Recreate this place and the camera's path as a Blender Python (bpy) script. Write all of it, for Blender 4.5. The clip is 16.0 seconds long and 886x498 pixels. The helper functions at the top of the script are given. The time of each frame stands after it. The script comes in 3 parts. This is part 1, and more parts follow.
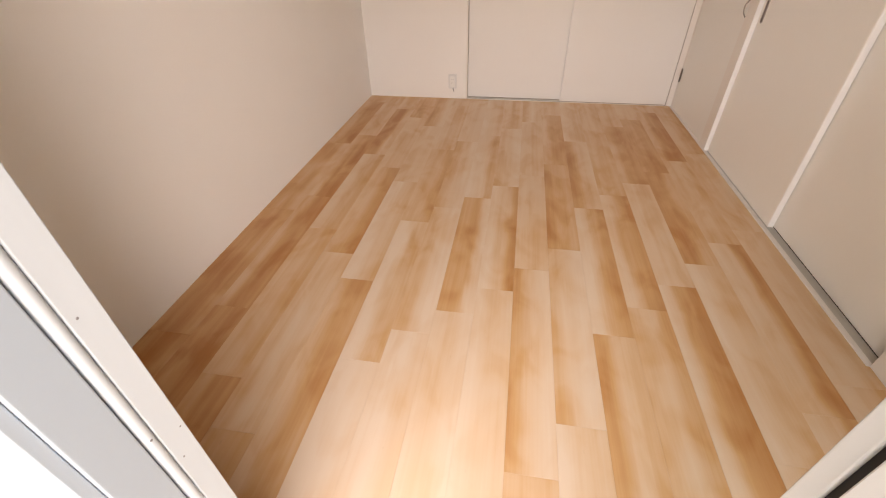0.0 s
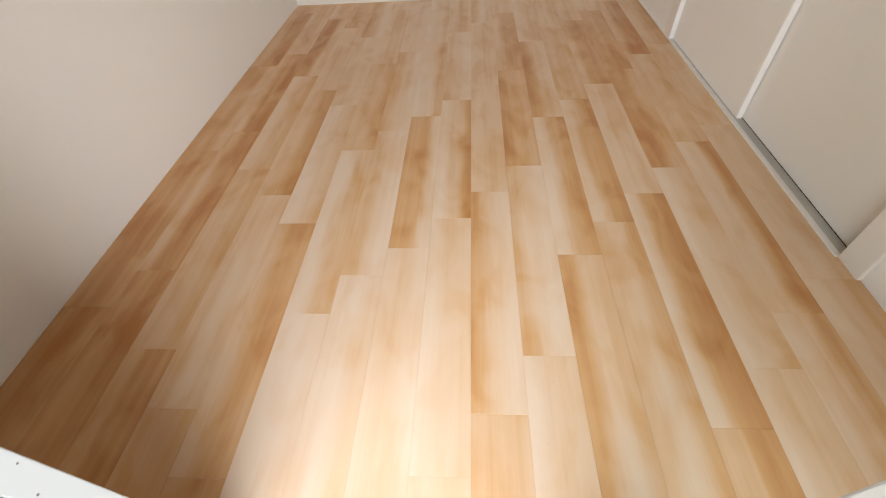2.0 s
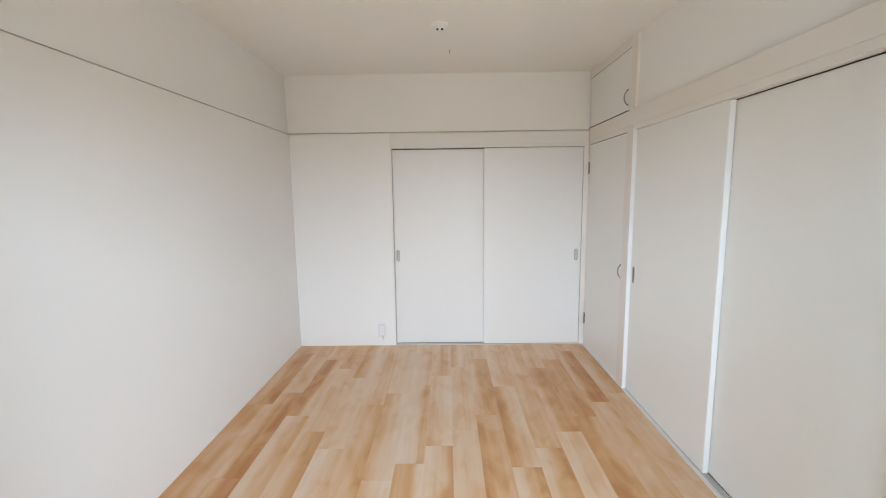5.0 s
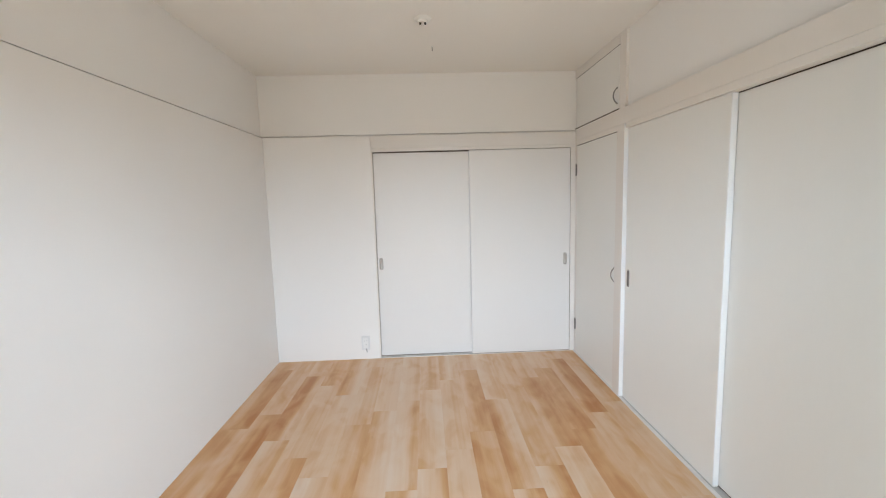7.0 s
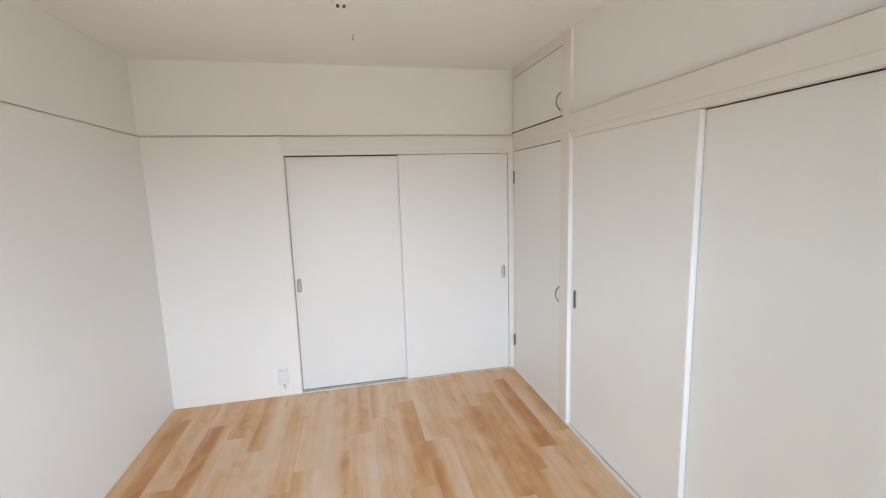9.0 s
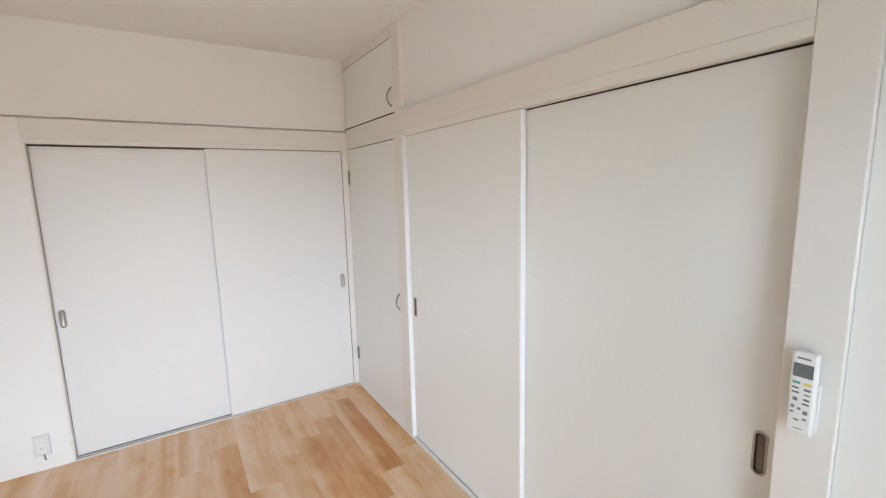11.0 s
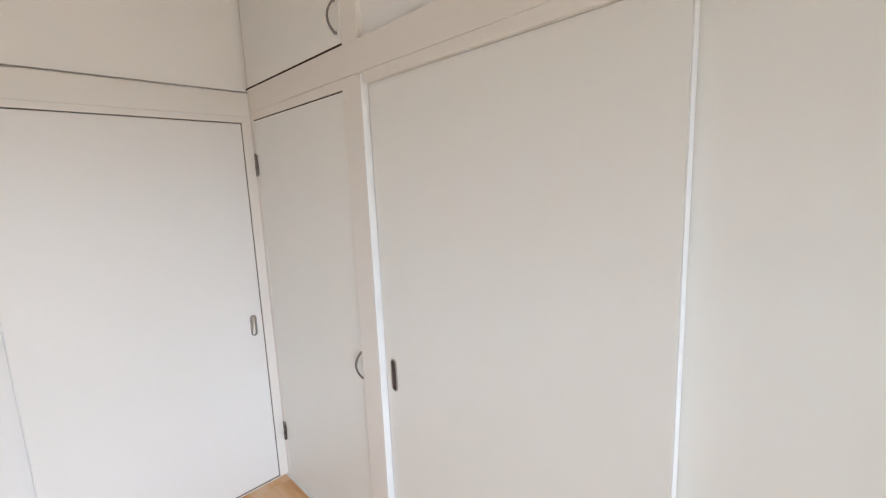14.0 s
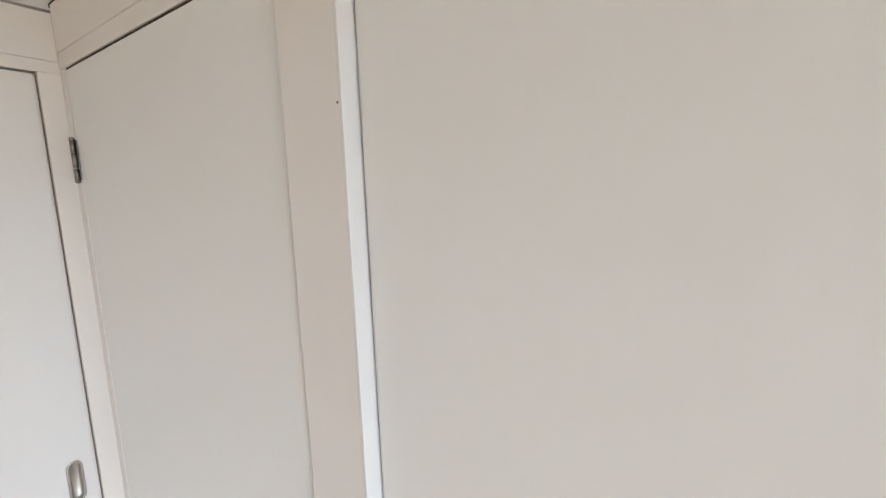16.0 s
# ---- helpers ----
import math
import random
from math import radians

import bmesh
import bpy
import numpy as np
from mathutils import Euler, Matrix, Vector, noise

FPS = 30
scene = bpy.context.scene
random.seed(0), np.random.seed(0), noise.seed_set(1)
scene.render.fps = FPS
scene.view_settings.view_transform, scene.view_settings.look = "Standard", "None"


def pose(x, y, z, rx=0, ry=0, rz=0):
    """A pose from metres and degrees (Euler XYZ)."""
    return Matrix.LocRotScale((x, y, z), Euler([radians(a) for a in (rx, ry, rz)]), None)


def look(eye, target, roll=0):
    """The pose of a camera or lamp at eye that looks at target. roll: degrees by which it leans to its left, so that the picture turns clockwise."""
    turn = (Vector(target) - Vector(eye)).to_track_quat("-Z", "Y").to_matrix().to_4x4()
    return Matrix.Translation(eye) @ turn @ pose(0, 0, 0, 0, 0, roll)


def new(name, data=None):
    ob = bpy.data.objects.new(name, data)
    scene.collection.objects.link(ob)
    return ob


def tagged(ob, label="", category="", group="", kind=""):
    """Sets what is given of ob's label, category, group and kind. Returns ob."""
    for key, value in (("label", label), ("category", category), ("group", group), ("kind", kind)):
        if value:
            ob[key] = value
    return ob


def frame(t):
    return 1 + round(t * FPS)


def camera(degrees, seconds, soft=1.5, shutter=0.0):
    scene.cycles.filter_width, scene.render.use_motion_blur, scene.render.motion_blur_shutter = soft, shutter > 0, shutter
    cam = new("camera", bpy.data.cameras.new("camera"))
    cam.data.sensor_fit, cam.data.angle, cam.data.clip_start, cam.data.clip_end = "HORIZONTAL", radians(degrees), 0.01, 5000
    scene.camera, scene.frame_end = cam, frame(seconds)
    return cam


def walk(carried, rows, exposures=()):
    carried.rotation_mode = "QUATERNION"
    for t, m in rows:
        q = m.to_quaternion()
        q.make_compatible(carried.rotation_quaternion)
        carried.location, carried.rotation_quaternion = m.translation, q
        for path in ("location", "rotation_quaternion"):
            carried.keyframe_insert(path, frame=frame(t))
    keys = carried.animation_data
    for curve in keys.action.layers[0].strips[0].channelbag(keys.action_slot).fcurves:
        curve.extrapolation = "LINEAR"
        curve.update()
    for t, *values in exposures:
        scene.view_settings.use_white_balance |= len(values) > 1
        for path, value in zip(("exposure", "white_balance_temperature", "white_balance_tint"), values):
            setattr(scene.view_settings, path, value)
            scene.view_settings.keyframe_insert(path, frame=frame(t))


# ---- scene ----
cam = camera(92.7, 16.0, 1.15)

PATH = [
    (0, (1.345, -3.85, 1.234), (1.061, -2.283, 0.025), -1.2),
    (0.5, (1.344, -3.853, 1.226), (1.088, -2.326, -0.04), -2.2),
    (1, (1.364, -3.808, 1.191), (1.139, -2.353, -0.162), -3.6),
    (1.5, (1.392, -3.734, 1.163), (1.208, -2.356, -0.274), -4.3),
    (2, (1.405, -3.696, 1.136), (1.266, -2.354, -0.34), -4.5),
    (2.5, (1.399, -3.689, 1.136), (1.308, -2.33, -0.327), -3.9),
    (3, (1.394, -3.698, 1.181), (1.331, -2.193, -0.135), -3.0),
    (3.5, (1.381, -3.715, 1.271), (1.33, -2.008, 0.229), -2.1),
    (4, (1.391, -3.737, 1.348), (1.342, -1.872, 0.629), -1.7),
    (4.5, (1.391, -3.777, 1.398), (1.35, -1.82, 0.988), -1.1),
    (4.7, (1.388, -3.796, 1.416), (1.354, -1.819, 1.116), -0.9),
    (6.8, (1.352, -3.697, 1.4), (1.422, -1.71, 1.187), -1.4),
    (7, (1.332, -3.639, 1.394), (1.408, -1.655, 1.157), -1.6),
    (7.5, (1.32, -3.424, 1.393), (1.422, -1.445, 1.122), -1.7),
    (8, (1.329, -3.293, 1.489), (1.466, -1.318, 1.208), -1.8),
    (8.5, (1.335, -3.265, 1.543), (1.56, -1.298, 1.258), -1.8),
    (9, (1.332, -3.242, 1.543), (1.753, -1.309, 1.254), -1.7),
    (9.5, (1.36, -3.17, 1.547), (2.001, -1.298, 1.258), -1.6),
    (10, (1.393, -3.113, 1.544), (2.244, -1.326, 1.256), -1.6),
    (10.2, (1.428, -3.098, 1.543), (2.341, -1.343, 1.252), -1.5),
    (12.3, (1.556, -2.869, 1.507), (2.714, -1.266, 1.207), -1.6),
    (12.5, (1.566, -2.807, 1.51), (2.746, -1.221, 1.206), -1.6),
    (13, (1.62, -2.614, 1.487), (2.861, -1.075, 1.183), -1.8),
    (13.5, (1.7, -2.349, 1.498), (3.029, -0.887, 1.188), -2.12),
    (14, (1.806, -2.063, 1.489), (3.201, -0.664, 1.18), -2.35),
    (14.5, (1.927, -1.822, 1.489), (3.374, -0.475, 1.188), -2.57),
    (15, (2.064, -1.605, 1.497), (3.576, -0.331, 1.195), -2.51),
    (15.5, (2.185, -1.405, 1.503), (3.76, -0.208, 1.211), -2.36),
    (16, (2.273, -1.276, 1.511), (3.913, -0.167, 1.234), -1.95),
]
walk(cam, [(t, look(eye, target, roll)) for t, eye, target, roll in PATH],
     exposures=[(0, -0.83, 9450, 32), (1.1, -0.82, 9250, 31), (2, -0.75, 8050, 21), (3, -0.59, 7050, 16), (3.5, -0.50, 6650, 14), (5, -0.42, 6600, 15), (7.5, -0.37, 6630, 15), (10, -0.29, 6620, 16), (13, -0.28, 6720, 18), (14.5, -0.24, 6640, 17), (16, -0.18, 6570, 16)])

# ---- light ----
world = bpy.data.worlds.new("sky")
scene.world = world
world.use_nodes = True
wn = world.node_tree
sky = wn.nodes.new("ShaderNodeTexSky")
sky.sky_type, sky.sun_disc = "NISHITA", False
sky.sun_elevation, sky.sun_rotation = radians(48), radians(60)
wn.links.new(sky.outputs[0], wn.nodes["Background"].inputs[0])
wn.nodes["Background"].inputs[1].default_value = 0.06
sun = new("sun", bpy.data.lights.new("sun", "SUN"))
sun.data.energy, sun.data.angle, sun.data.color = 1.0, radians(12), (1, 0.96, 0.9)
sun.matrix_world = look((0, 0, 8), (-4.0, -3.0, 0))
# added area lamp, metres outside the balcony window, in place of the sky's daylight
glow = new("window_daylight", bpy.data.lights.new("window_daylight", "AREA"))
glow.data.shape, glow.data.size, glow.data.size_y = "RECTANGLE", 9.0, 1.8
glow.data.energy, glow.data.color = 2080, (0.62, 0.815, 1.0)
glow.matrix_world = look((2.0, -8.0, 2.62), (1.45, -2.6, 0.7))
# added warm fill lamp, low outside the window, to brighten ceiling and upper walls
warm_fill = new("warm_fill_lamp", bpy.data.lights.new("warm_fill_lamp", "AREA"))
warm_fill.data.shape, warm_fill.data.size, warm_fill.data.size_y = "RECTANGLE", 4.0, 1.0
warm_fill.data.energy, warm_fill.data.color = 170, (1.0, 0.86, 0.66)
warm_fill.matrix_world = look((1.5, -5.6, 0.45), (1.4, -2.6, 1.75))



# ---- materials ----
def nodes(name):
    m = bpy.data.materials.new(name)
    m.use_nodes = True
    t = m.node_tree
    return m, t, t.nodes["Principled BSDF"]


def add(t, kind, **values):
    n = t.nodes.new("ShaderNode" + kind)
    for k, v in values.items():
        n.inputs[k].default_value = v
    return n


def surface(name, colour, rough=0.5, metal=0.0, grain=60.0, bump=0.1, vary=0.04, blotch=1.5, stretch=(1, 1, 1), spec=0.5, depth=0.002):
    """A plain paint, paper, plastic or metal: two scales of variation and fine relief."""
    m, t, b = nodes(name)
    co = add(t, "TexCoord")
    mp = add(t, "Mapping", Scale=stretch, Location=(0.37, 0.21, 0.13))
    t.links.new(co.outputs["Object"], mp.inputs[0])
    big = add(t, "TexNoise", Scale=blotch, Detail=3.0)
    fine = add(t, "TexNoise", Scale=grain, Detail=4.0)
    t.links.new(mp.outputs[0], big.inputs["Vector"])
    t.links.new(mp.outputs[0], fine.inputs["Vector"])
    mix = t.nodes.new("ShaderNodeMix")
    mix.data_type = "RGBA"
    mix.inputs[6].default_value = (*[c * (1 - vary) for c in colour], 1)
    mix.inputs[7].default_value = (*[min(1, c * (1 + vary)) for c in colour], 1)
    sm = t.nodes.new("ShaderNodeMath")
    sm.operation = "MULTIPLY_ADD"
    sm.inputs[1].default_value = 0.35
    t.links.new(fine.outputs[0], sm.inputs[0])
    t.links.new(big.outputs[0], sm.inputs[2])
    ofs = t.nodes.new("ShaderNodeMath")
    ofs.operation = "SUBTRACT"
    ofs.inputs[1].default_value = 0.175
    t.links.new(sm.outputs[0], ofs.inputs[0])
    t.links.new(ofs.outputs[0], mix.inputs[0])
    t.links.new(mix.outputs[2], b.inputs["Base Color"])
    rr = add(t, "MapRange")
    rr.inputs[3].default_value, rr.inputs[4].default_value = rough * 0.88, min(1, rough * 1.12)
    t.links.new(big.outputs[0], rr.inputs[0])
    t.links.new(rr.outputs[0], b.inputs["Roughness"])
    b.inputs["Metallic"].default_value = metal
    b.inputs["Specular IOR Level"].default_value = spec
    bp = add(t, "Bump", Strength=bump, Distance=depth)
    t.links.new(fine.outputs[0], bp.inputs["Height"])
    t.links.new(bp.outputs[0], b.inputs["Normal"])
    return m


WALLPAPER = surface("white_vinyl_wallpaper", (0.835, 0.818, 0.80), 0.75, grain=220, bump=0.25, vary=0.02, depth=0.001)
CEILING = surface("white_ceiling_paper", (0.84, 0.815, 0.775), 0.85, grain=150, bump=0.3, vary=0.02, depth=0.001)
PAINT = surface("white_gloss_paint", (0.80, 0.765, 0.73), 0.38, grain=45, bump=0.10, vary=0.02, stretch=(1, 1, 0.15))
DOOR = surface("ivory_door_laminate", (0.815, 0.803, 0.770), 0.30, grain=70, bump=0.04, vary=0.02, stretch=(1, 1, 0.2))
GLOSS = surface("white_gloss_head_paint", (0.79, 0.765, 0.74), 0.24, grain=45, bump=0.10, vary=0.02, stretch=(0.15, 1, 1))
FARDOOR = surface("white_door_laminate", (0.785, 0.772, 0.760), 0.42, grain=70, bump=0.05, vary=0.02, stretch=(1, 1, 0.2))
ALU = surface("brushed_aluminium", (0.60, 0.59, 0.57), 0.5, 1.0, grain=300, bump=0.1, vary=0.06, stretch=(1, 1, 0.05))
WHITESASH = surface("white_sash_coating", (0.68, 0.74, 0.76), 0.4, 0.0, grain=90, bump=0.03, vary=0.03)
# white jamb paint; the window's cool, dimmer daylight is put into its colour
FRAMEPAINT = surface("sky_tinted_white_paint", (0.535, 0.61, 0.66), 0.55, grain=45, bump=0.12, vary=0.04, stretch=(1, 1, 0.15))
# frame aluminium darkened and blued: the sky's cast is part of this colour
SASH = surface("sky_tinted_aluminium", (0.37, 0.455, 0.525), 0.4, 0.0, grain=90, bump=0.03, vary=0.03)
CHROME = surface("satin_steel", (0.27, 0.255, 0.245), 0.30, 1.0, grain=200, bump=0.05, vary=0.08)
RIM = surface("brushed_steel_rim", (0.42, 0.40, 0.385), 0.42, 1.0, grain=200, bump=0.05, vary=0.08)
BRONZE = surface("dull_steel_recess", (0.20, 0.17, 0.16), 0.4, 0.8, grain=200, bump=0.05, vary=0.08)
COVER = surface("cool_white_cover_plate", (0.73, 0.735, 0.74), 0.35, grain=120, bump=0.02, vary=0.02)
PLASTIC = surface("white_plastic", (0.80, 0.80, 0.79), 0.35, grain=120, bump=0.02, vary=0.02)
RUBBER = surface("black_rubber", (0.012, 0.011, 0.012), 0.6, grain=90, bump=0.1, vary=0.2)
DARK = surface("dark_void", (0.05, 0.03, 0.022), 0.9, grain=90, bump=0.1, vary=0.2)
# brown for strips that imitate the shade in door seams
SEAM = surface("seam_shade", (0.26, 0.20, 0.165), 0.8, grain=90, bump=0.1, vary=0.2)
# lit copy of the door and trim paint: window light is in the colour
EDGE = surface("window_lit_edge_paint", (0.80, 0.80, 0.80), 0.4, grain=45, bump=0.10, vary=0.02, stretch=(1, 1, 0.15))
TRIM = surface("pinkish_cream_paint", (0.79, 0.748, 0.702), 0.4, grain=45, bump=0.10, vary=0.02, stretch=(1, 1, 0.15))
CORE = surface("plank_core", (0.55, 0.40, 0.26), 0.7, grain=90, bump=0.1, vary=0.1)
# white render toned down and blued, carrying outdoor skylight in its base colour
STUCCO = surface("sky_tinted_stucco", (0.46, 0.525, 0.56), 0.9, grain=55, bump=0.9, vary=0.05, depth=0.006)
CONCRETE = surface("weathered_concrete", (0.22, 0.20, 0.15), 0.9, grain=40, bump=0.5, vary=0.25, blotch=6, depth=0.004)
LCD = surface("grey_lcd", (0.14, 0.16, 0.16), 0.25, grain=90, bump=0.0, vary=0.05)
INK = surface("grey_print", (0.20, 0.20, 0.21), 0.6, grain=90, bump=0.0, vary=0.1)
TEAL = surface("teal_key", (0.10, 0.42, 0.38), 0.5, grain=90, bump=0.0, vary=0.05)
YELLOW = surface("yellow_key", (0.75, 0.62, 0.15), 0.5, grain=90, bump=0.0, vary=0.05)


def glass():
    """Frosted figured glass: part of the light goes straight through, the rest is scattered."""
    m, t, b = nodes("frosted_glass")
    b.inputs["Base Color"].default_value = (0.85, 0.88, 0.88, 1)
    b.inputs["Roughness"].default_value = 0.25
    clear, milk = t.nodes.new("ShaderNodeBsdfTransparent"), t.nodes.new("ShaderNodeBsdfTranslucent")
    clear.inputs[0].default_value = (0.93, 0.95, 0.95, 1)
    milk.inputs[0].default_value = (0.8, 0.83, 0.83, 1)
    one, two = t.nodes.new("ShaderNodeMixShader"), t.nodes.new("ShaderNodeMixShader")
    one.inputs[0].default_value, two.inputs[0].default_value = 0.16, 0.06
    t.links.new(clear.outputs[0], one.inputs[1])
    t.links.new(milk.outputs[0], one.inputs[2])
    t.links.new(one.outputs[0], two.inputs[1])
    t.links.new(b.outputs[0], two.inputs[2])
    t.links.new(two.outputs[0], t.nodes["Material Output"].inputs[0])
    n = add(t, "TexNoise", Scale=180.0, Detail=2.0)
    bp = add(t, "Bump", Strength=0.6, Distance=0.002)
    t.links.new(n.outputs[0], bp.inputs["Height"])
    t.links.new(bp.outputs[0], b.inputs["Normal"])
    return m


GLASS = glass()


def maple():
    """Maple plank sheet: every plank has its own tone, pale and brown streaks along it, soft blotches and fine grain."""
    m, t, b = nodes("maple_plank")
    L = t.links.new
    co, info = add(t, "TexCoord"), add(t, "ObjectInfo")
    ofs = t.nodes.new("ShaderNodeVectorMath")
    ofs.operation = "MULTIPLY_ADD"
    ofs.inputs[1].default_value = (37.0, 91.0, 13.0)
    L(info.outputs["Random"], ofs.inputs[0])
    L(co.outputs["Object"], ofs.inputs[2])

    def tex(scale, stretch, detail, rough=0.5, warp=0.0):
        mp = add(t, "Mapping", Scale=stretch)
        L(ofs.outputs[0], mp.inputs[0])
        n = add(t, "TexNoise", Scale=scale, Detail=detail, Roughness=rough, Distortion=warp)
        L(mp.outputs[0], n.inputs["Vector"])
        return n.outputs[0]

    wander = tex(1.0, (0.8, 1.7, 1), 2.0, 0.5)
    stray = tex(1.0, (1.1, 2.6, 1), 1.0, 0.5, 0.4)
    band = tex(1.0, (26.0, 0.6, 1), 2.0, 0.5, 0.3)
    cloud = tex(1.0, (8.5, 3.8, 1), 2.5, 0.5, 0.7)
    grain = tex(1.0, (170.0, 4.0, 1), 4.0, 0.6)
    fleck = tex(1.0, (60.0, 22.0, 1), 2.0, 0.5)
    split = add(t, "SeparateXYZ")
    L(co.outputs["Generated"], split.inputs[0])
    tones = add(t, "SeparateColor")
    L(info.outputs["Color"], tones.inputs[0])

    def calc(op, a, b_, c=None):
        n = t.nodes.new("ShaderNodeMath")
        n.operation = op
        for i, v in enumerate((a, b_, c)):
            if v is None:
                continue
            if isinstance(v, (int, float)):
                n.inputs[i].default_value = v
            else:
                L(v, n.inputs[i])
        return n.outputs[0]

    def ease(v, lo, hi):
        n = add(t, "MapRange")
        n.interpolation_type = "SMOOTHSTEP"
        n.inputs[1].default_value, n.inputs[2].default_value = lo, hi
        L(v, n.inputs[0])
        return n.outputs[0]

    across = calc("MULTIPLY_ADD", calc("SUBTRACT", wander, 0.5), 0.60, split.outputs[0])
    further = calc("MULTIPLY_ADD", calc("SUBTRACT", stray, 0.5), 0.60, split.outputs[0])
    first, second = ease(across, 0.14, 0.52), ease(further, 0.48, 0.86)
    tone = calc("MULTIPLY_ADD", first, calc("SUBTRACT", tones.outputs[1], tones.outputs[0]), tones.outputs[0])
    tone = calc("MULTIPLY_ADD", second, calc("SUBTRACT", tones.outputs[2], tone), tone)
    tone = calc("MULTIPLY_ADD", calc("SUBTRACT", band, 0.5), 0.42, tone)
    tone = calc("MULTIPLY_ADD", calc("SUBTRACT", ease(cloud, 0.36, 0.74), 0.4), 0.22, tone)
    tone = calc("MULTIPLY_ADD", calc("SUBTRACT", grain, 0.5), 0.16, tone)
    tone = calc("MULTIPLY_ADD", tone, 0.93, 0.07)
    ramp = t.nodes.new("ShaderNodeValToRGB")
    stops = ramp.color_ramp.elements
    stops[0].position, stops[0].color = 0.06, (0.795, 0.612, 0.470, 1)
    stops[1].position, stops[1].color = 0.92, (0.52, 0.208, 0.062, 1)
    for p, c in ((0.36, (0.752, 0.512, 0.332, 1)), (0.62, (0.672, 0.373, 0.176, 1))):
        e = stops.new(p)
        e.color = c
    L(tone, ramp.inputs[0])
    spot = add(t, "MapRange")
    spot.inputs[1].default_value, spot.inputs[2].default_value = 0.74, 0.82
    spot.inputs[3].default_value, spot.inputs[4].default_value = 0.0, 0.16
    L(fleck, spot.inputs[0])
    mix = t.nodes.new("ShaderNodeMix")
    mix.data_type = "RGBA"
    mix.inputs[7].default_value = (0.36, 0.17, 0.06, 1)
    L(spot.outputs[0], mix.inputs[0])
    L(ramp.outputs[0], mix.inputs[6])
    L(mix.outputs[2], b.inputs["Base Color"])
    rr = add(t, "MapRange")
    rr.inputs[3].default_value, rr.inputs[4].default_value = 0.28, 0.42
    L(cloud, rr.inputs[0])
    L(rr.outputs[0], b.inputs["Roughness"])
    b.inputs["Specular IOR Level"].default_value = 0.42
    bp = add(t, "Bump", Strength=0.06, Distance=0.001)
    L(grain, bp.inputs["Height"])
    L(bp.outputs[0], b.inputs["Normal"])
    return m


MAPLE = maple()


# ---- building helpers ----
def box_bm(x0, y0, z0, x1, y1, z1, bevel=0.0, seg=2, bm=None):
    bm = bm or bmesh.new()
    made = bmesh.ops.create_cube(bm, size=1.0)["verts"]
    for v in made:
        v.co = Vector(((x0 + x1) / 2 + v.co.x * abs(x1 - x0), (y0 + y1) / 2 + v.co.y * abs(y1 - y0), (z0 + z1) / 2 + v.co.z * abs(z1 - z0)))
    if bevel:
        edges = list({e for v in made for e in v.link_edges})
        bmesh.ops.bevel(bm, geom=edges, offset=bevel, segments=seg, affect="EDGES", profile=0.5)
    return bm


def smooth(bm):
    for f in bm.faces:
        f.smooth = True
    return bm


def mesh(name, bm, material):
    me = bpy.data.meshes.new(name)
    bmesh.ops.recalc_face_normals(bm, faces=bm.faces[:])
    bm.to_mesh(me)
    bm.free()
    me.materials.append(material)
    return me


def part(name, bm, material, parent, label=""):
    ob = new(name, mesh(name, bm, material))
    ob.parent = parent
    return tagged(ob, label) if label else ob


def thing(name, at, label, category, group="", kind=""):
    ob = new(name)
    ob.empty_display_size = 0.05
    ob.matrix_world = pose(*at)
    return tagged(ob, label, category, group, kind)


def setting(name, bm, material, label, category):
    return tagged(new(name, mesh(name, bm, material)), label, category, kind="structure")


def boxes(*rows):
    bm = bmesh.new()
    for r in rows:
        box_bm(*r[:6], bevel=r[6] if len(r) > 6 else 0.0, bm=bm)
    return bm


# ---- plan ----
W = 2.632          # right wall
NEAR = -3.58      # room face of the window wall
OUT = -3.69       # outer face of the window wall
TOP = 2.43        # ceiling
RAIL = 1.930       # ledge that runs round the walls
HEAD = 1.80       # heads of the sliding doors
HEAD_E = 1.809     # the same over the cupboards
RAIL_E = 1.947
STEP_E = 0.020
STEP = 0.018      # how far the walls stand back above the ledge

# ---- walls ----
setting("wall_west", boxes((-0.15, OUT, -0.1, 0, 0.12, RAIL, 0.002), (-0.15, OUT, RAIL + 0.012, -STEP, 0.12, TOP + 0.06), (-0.15, OUT, RAIL, -STEP - 0.009, 0.12, RAIL + 0.012)), WALLPAPER,
        "white wallpapered wall with a ledge high up", "wall")
setting("wall_north", boxes((0.0, 0.0, -0.1, 0.893, 0.12, RAIL, 0.002), (0.893, 0.0, HEAD, W + 0.02, 0.12, RAIL, 0.002), (-STEP, STEP, RAIL + 0.012, W + 0.02, 0.12, TOP + 0.06), (-0.1, STEP + 0.020, RAIL, W + 0.02, 0.12, RAIL + 0.012),
        (0.893, 0.085, -0.1, 2.60, 0.12, HEAD)), WALLPAPER, "white wallpapered end wall with a ledge above the doors", "wall")
setting("ceiling", boxes((-0.15, OUT, TOP, 3.3, 0.12, TOP + 0.12)), CEILING, "plain white papered ceiling", "ceiling")
POST = -0.910     # post between the hinged cupboard and the sliding doors
MEET = -1.838     # free edge of the front sliding door
JAMB = -2.702      # near end of the sliding doors
CASE = -2.804     # near edge of the jamb's casing

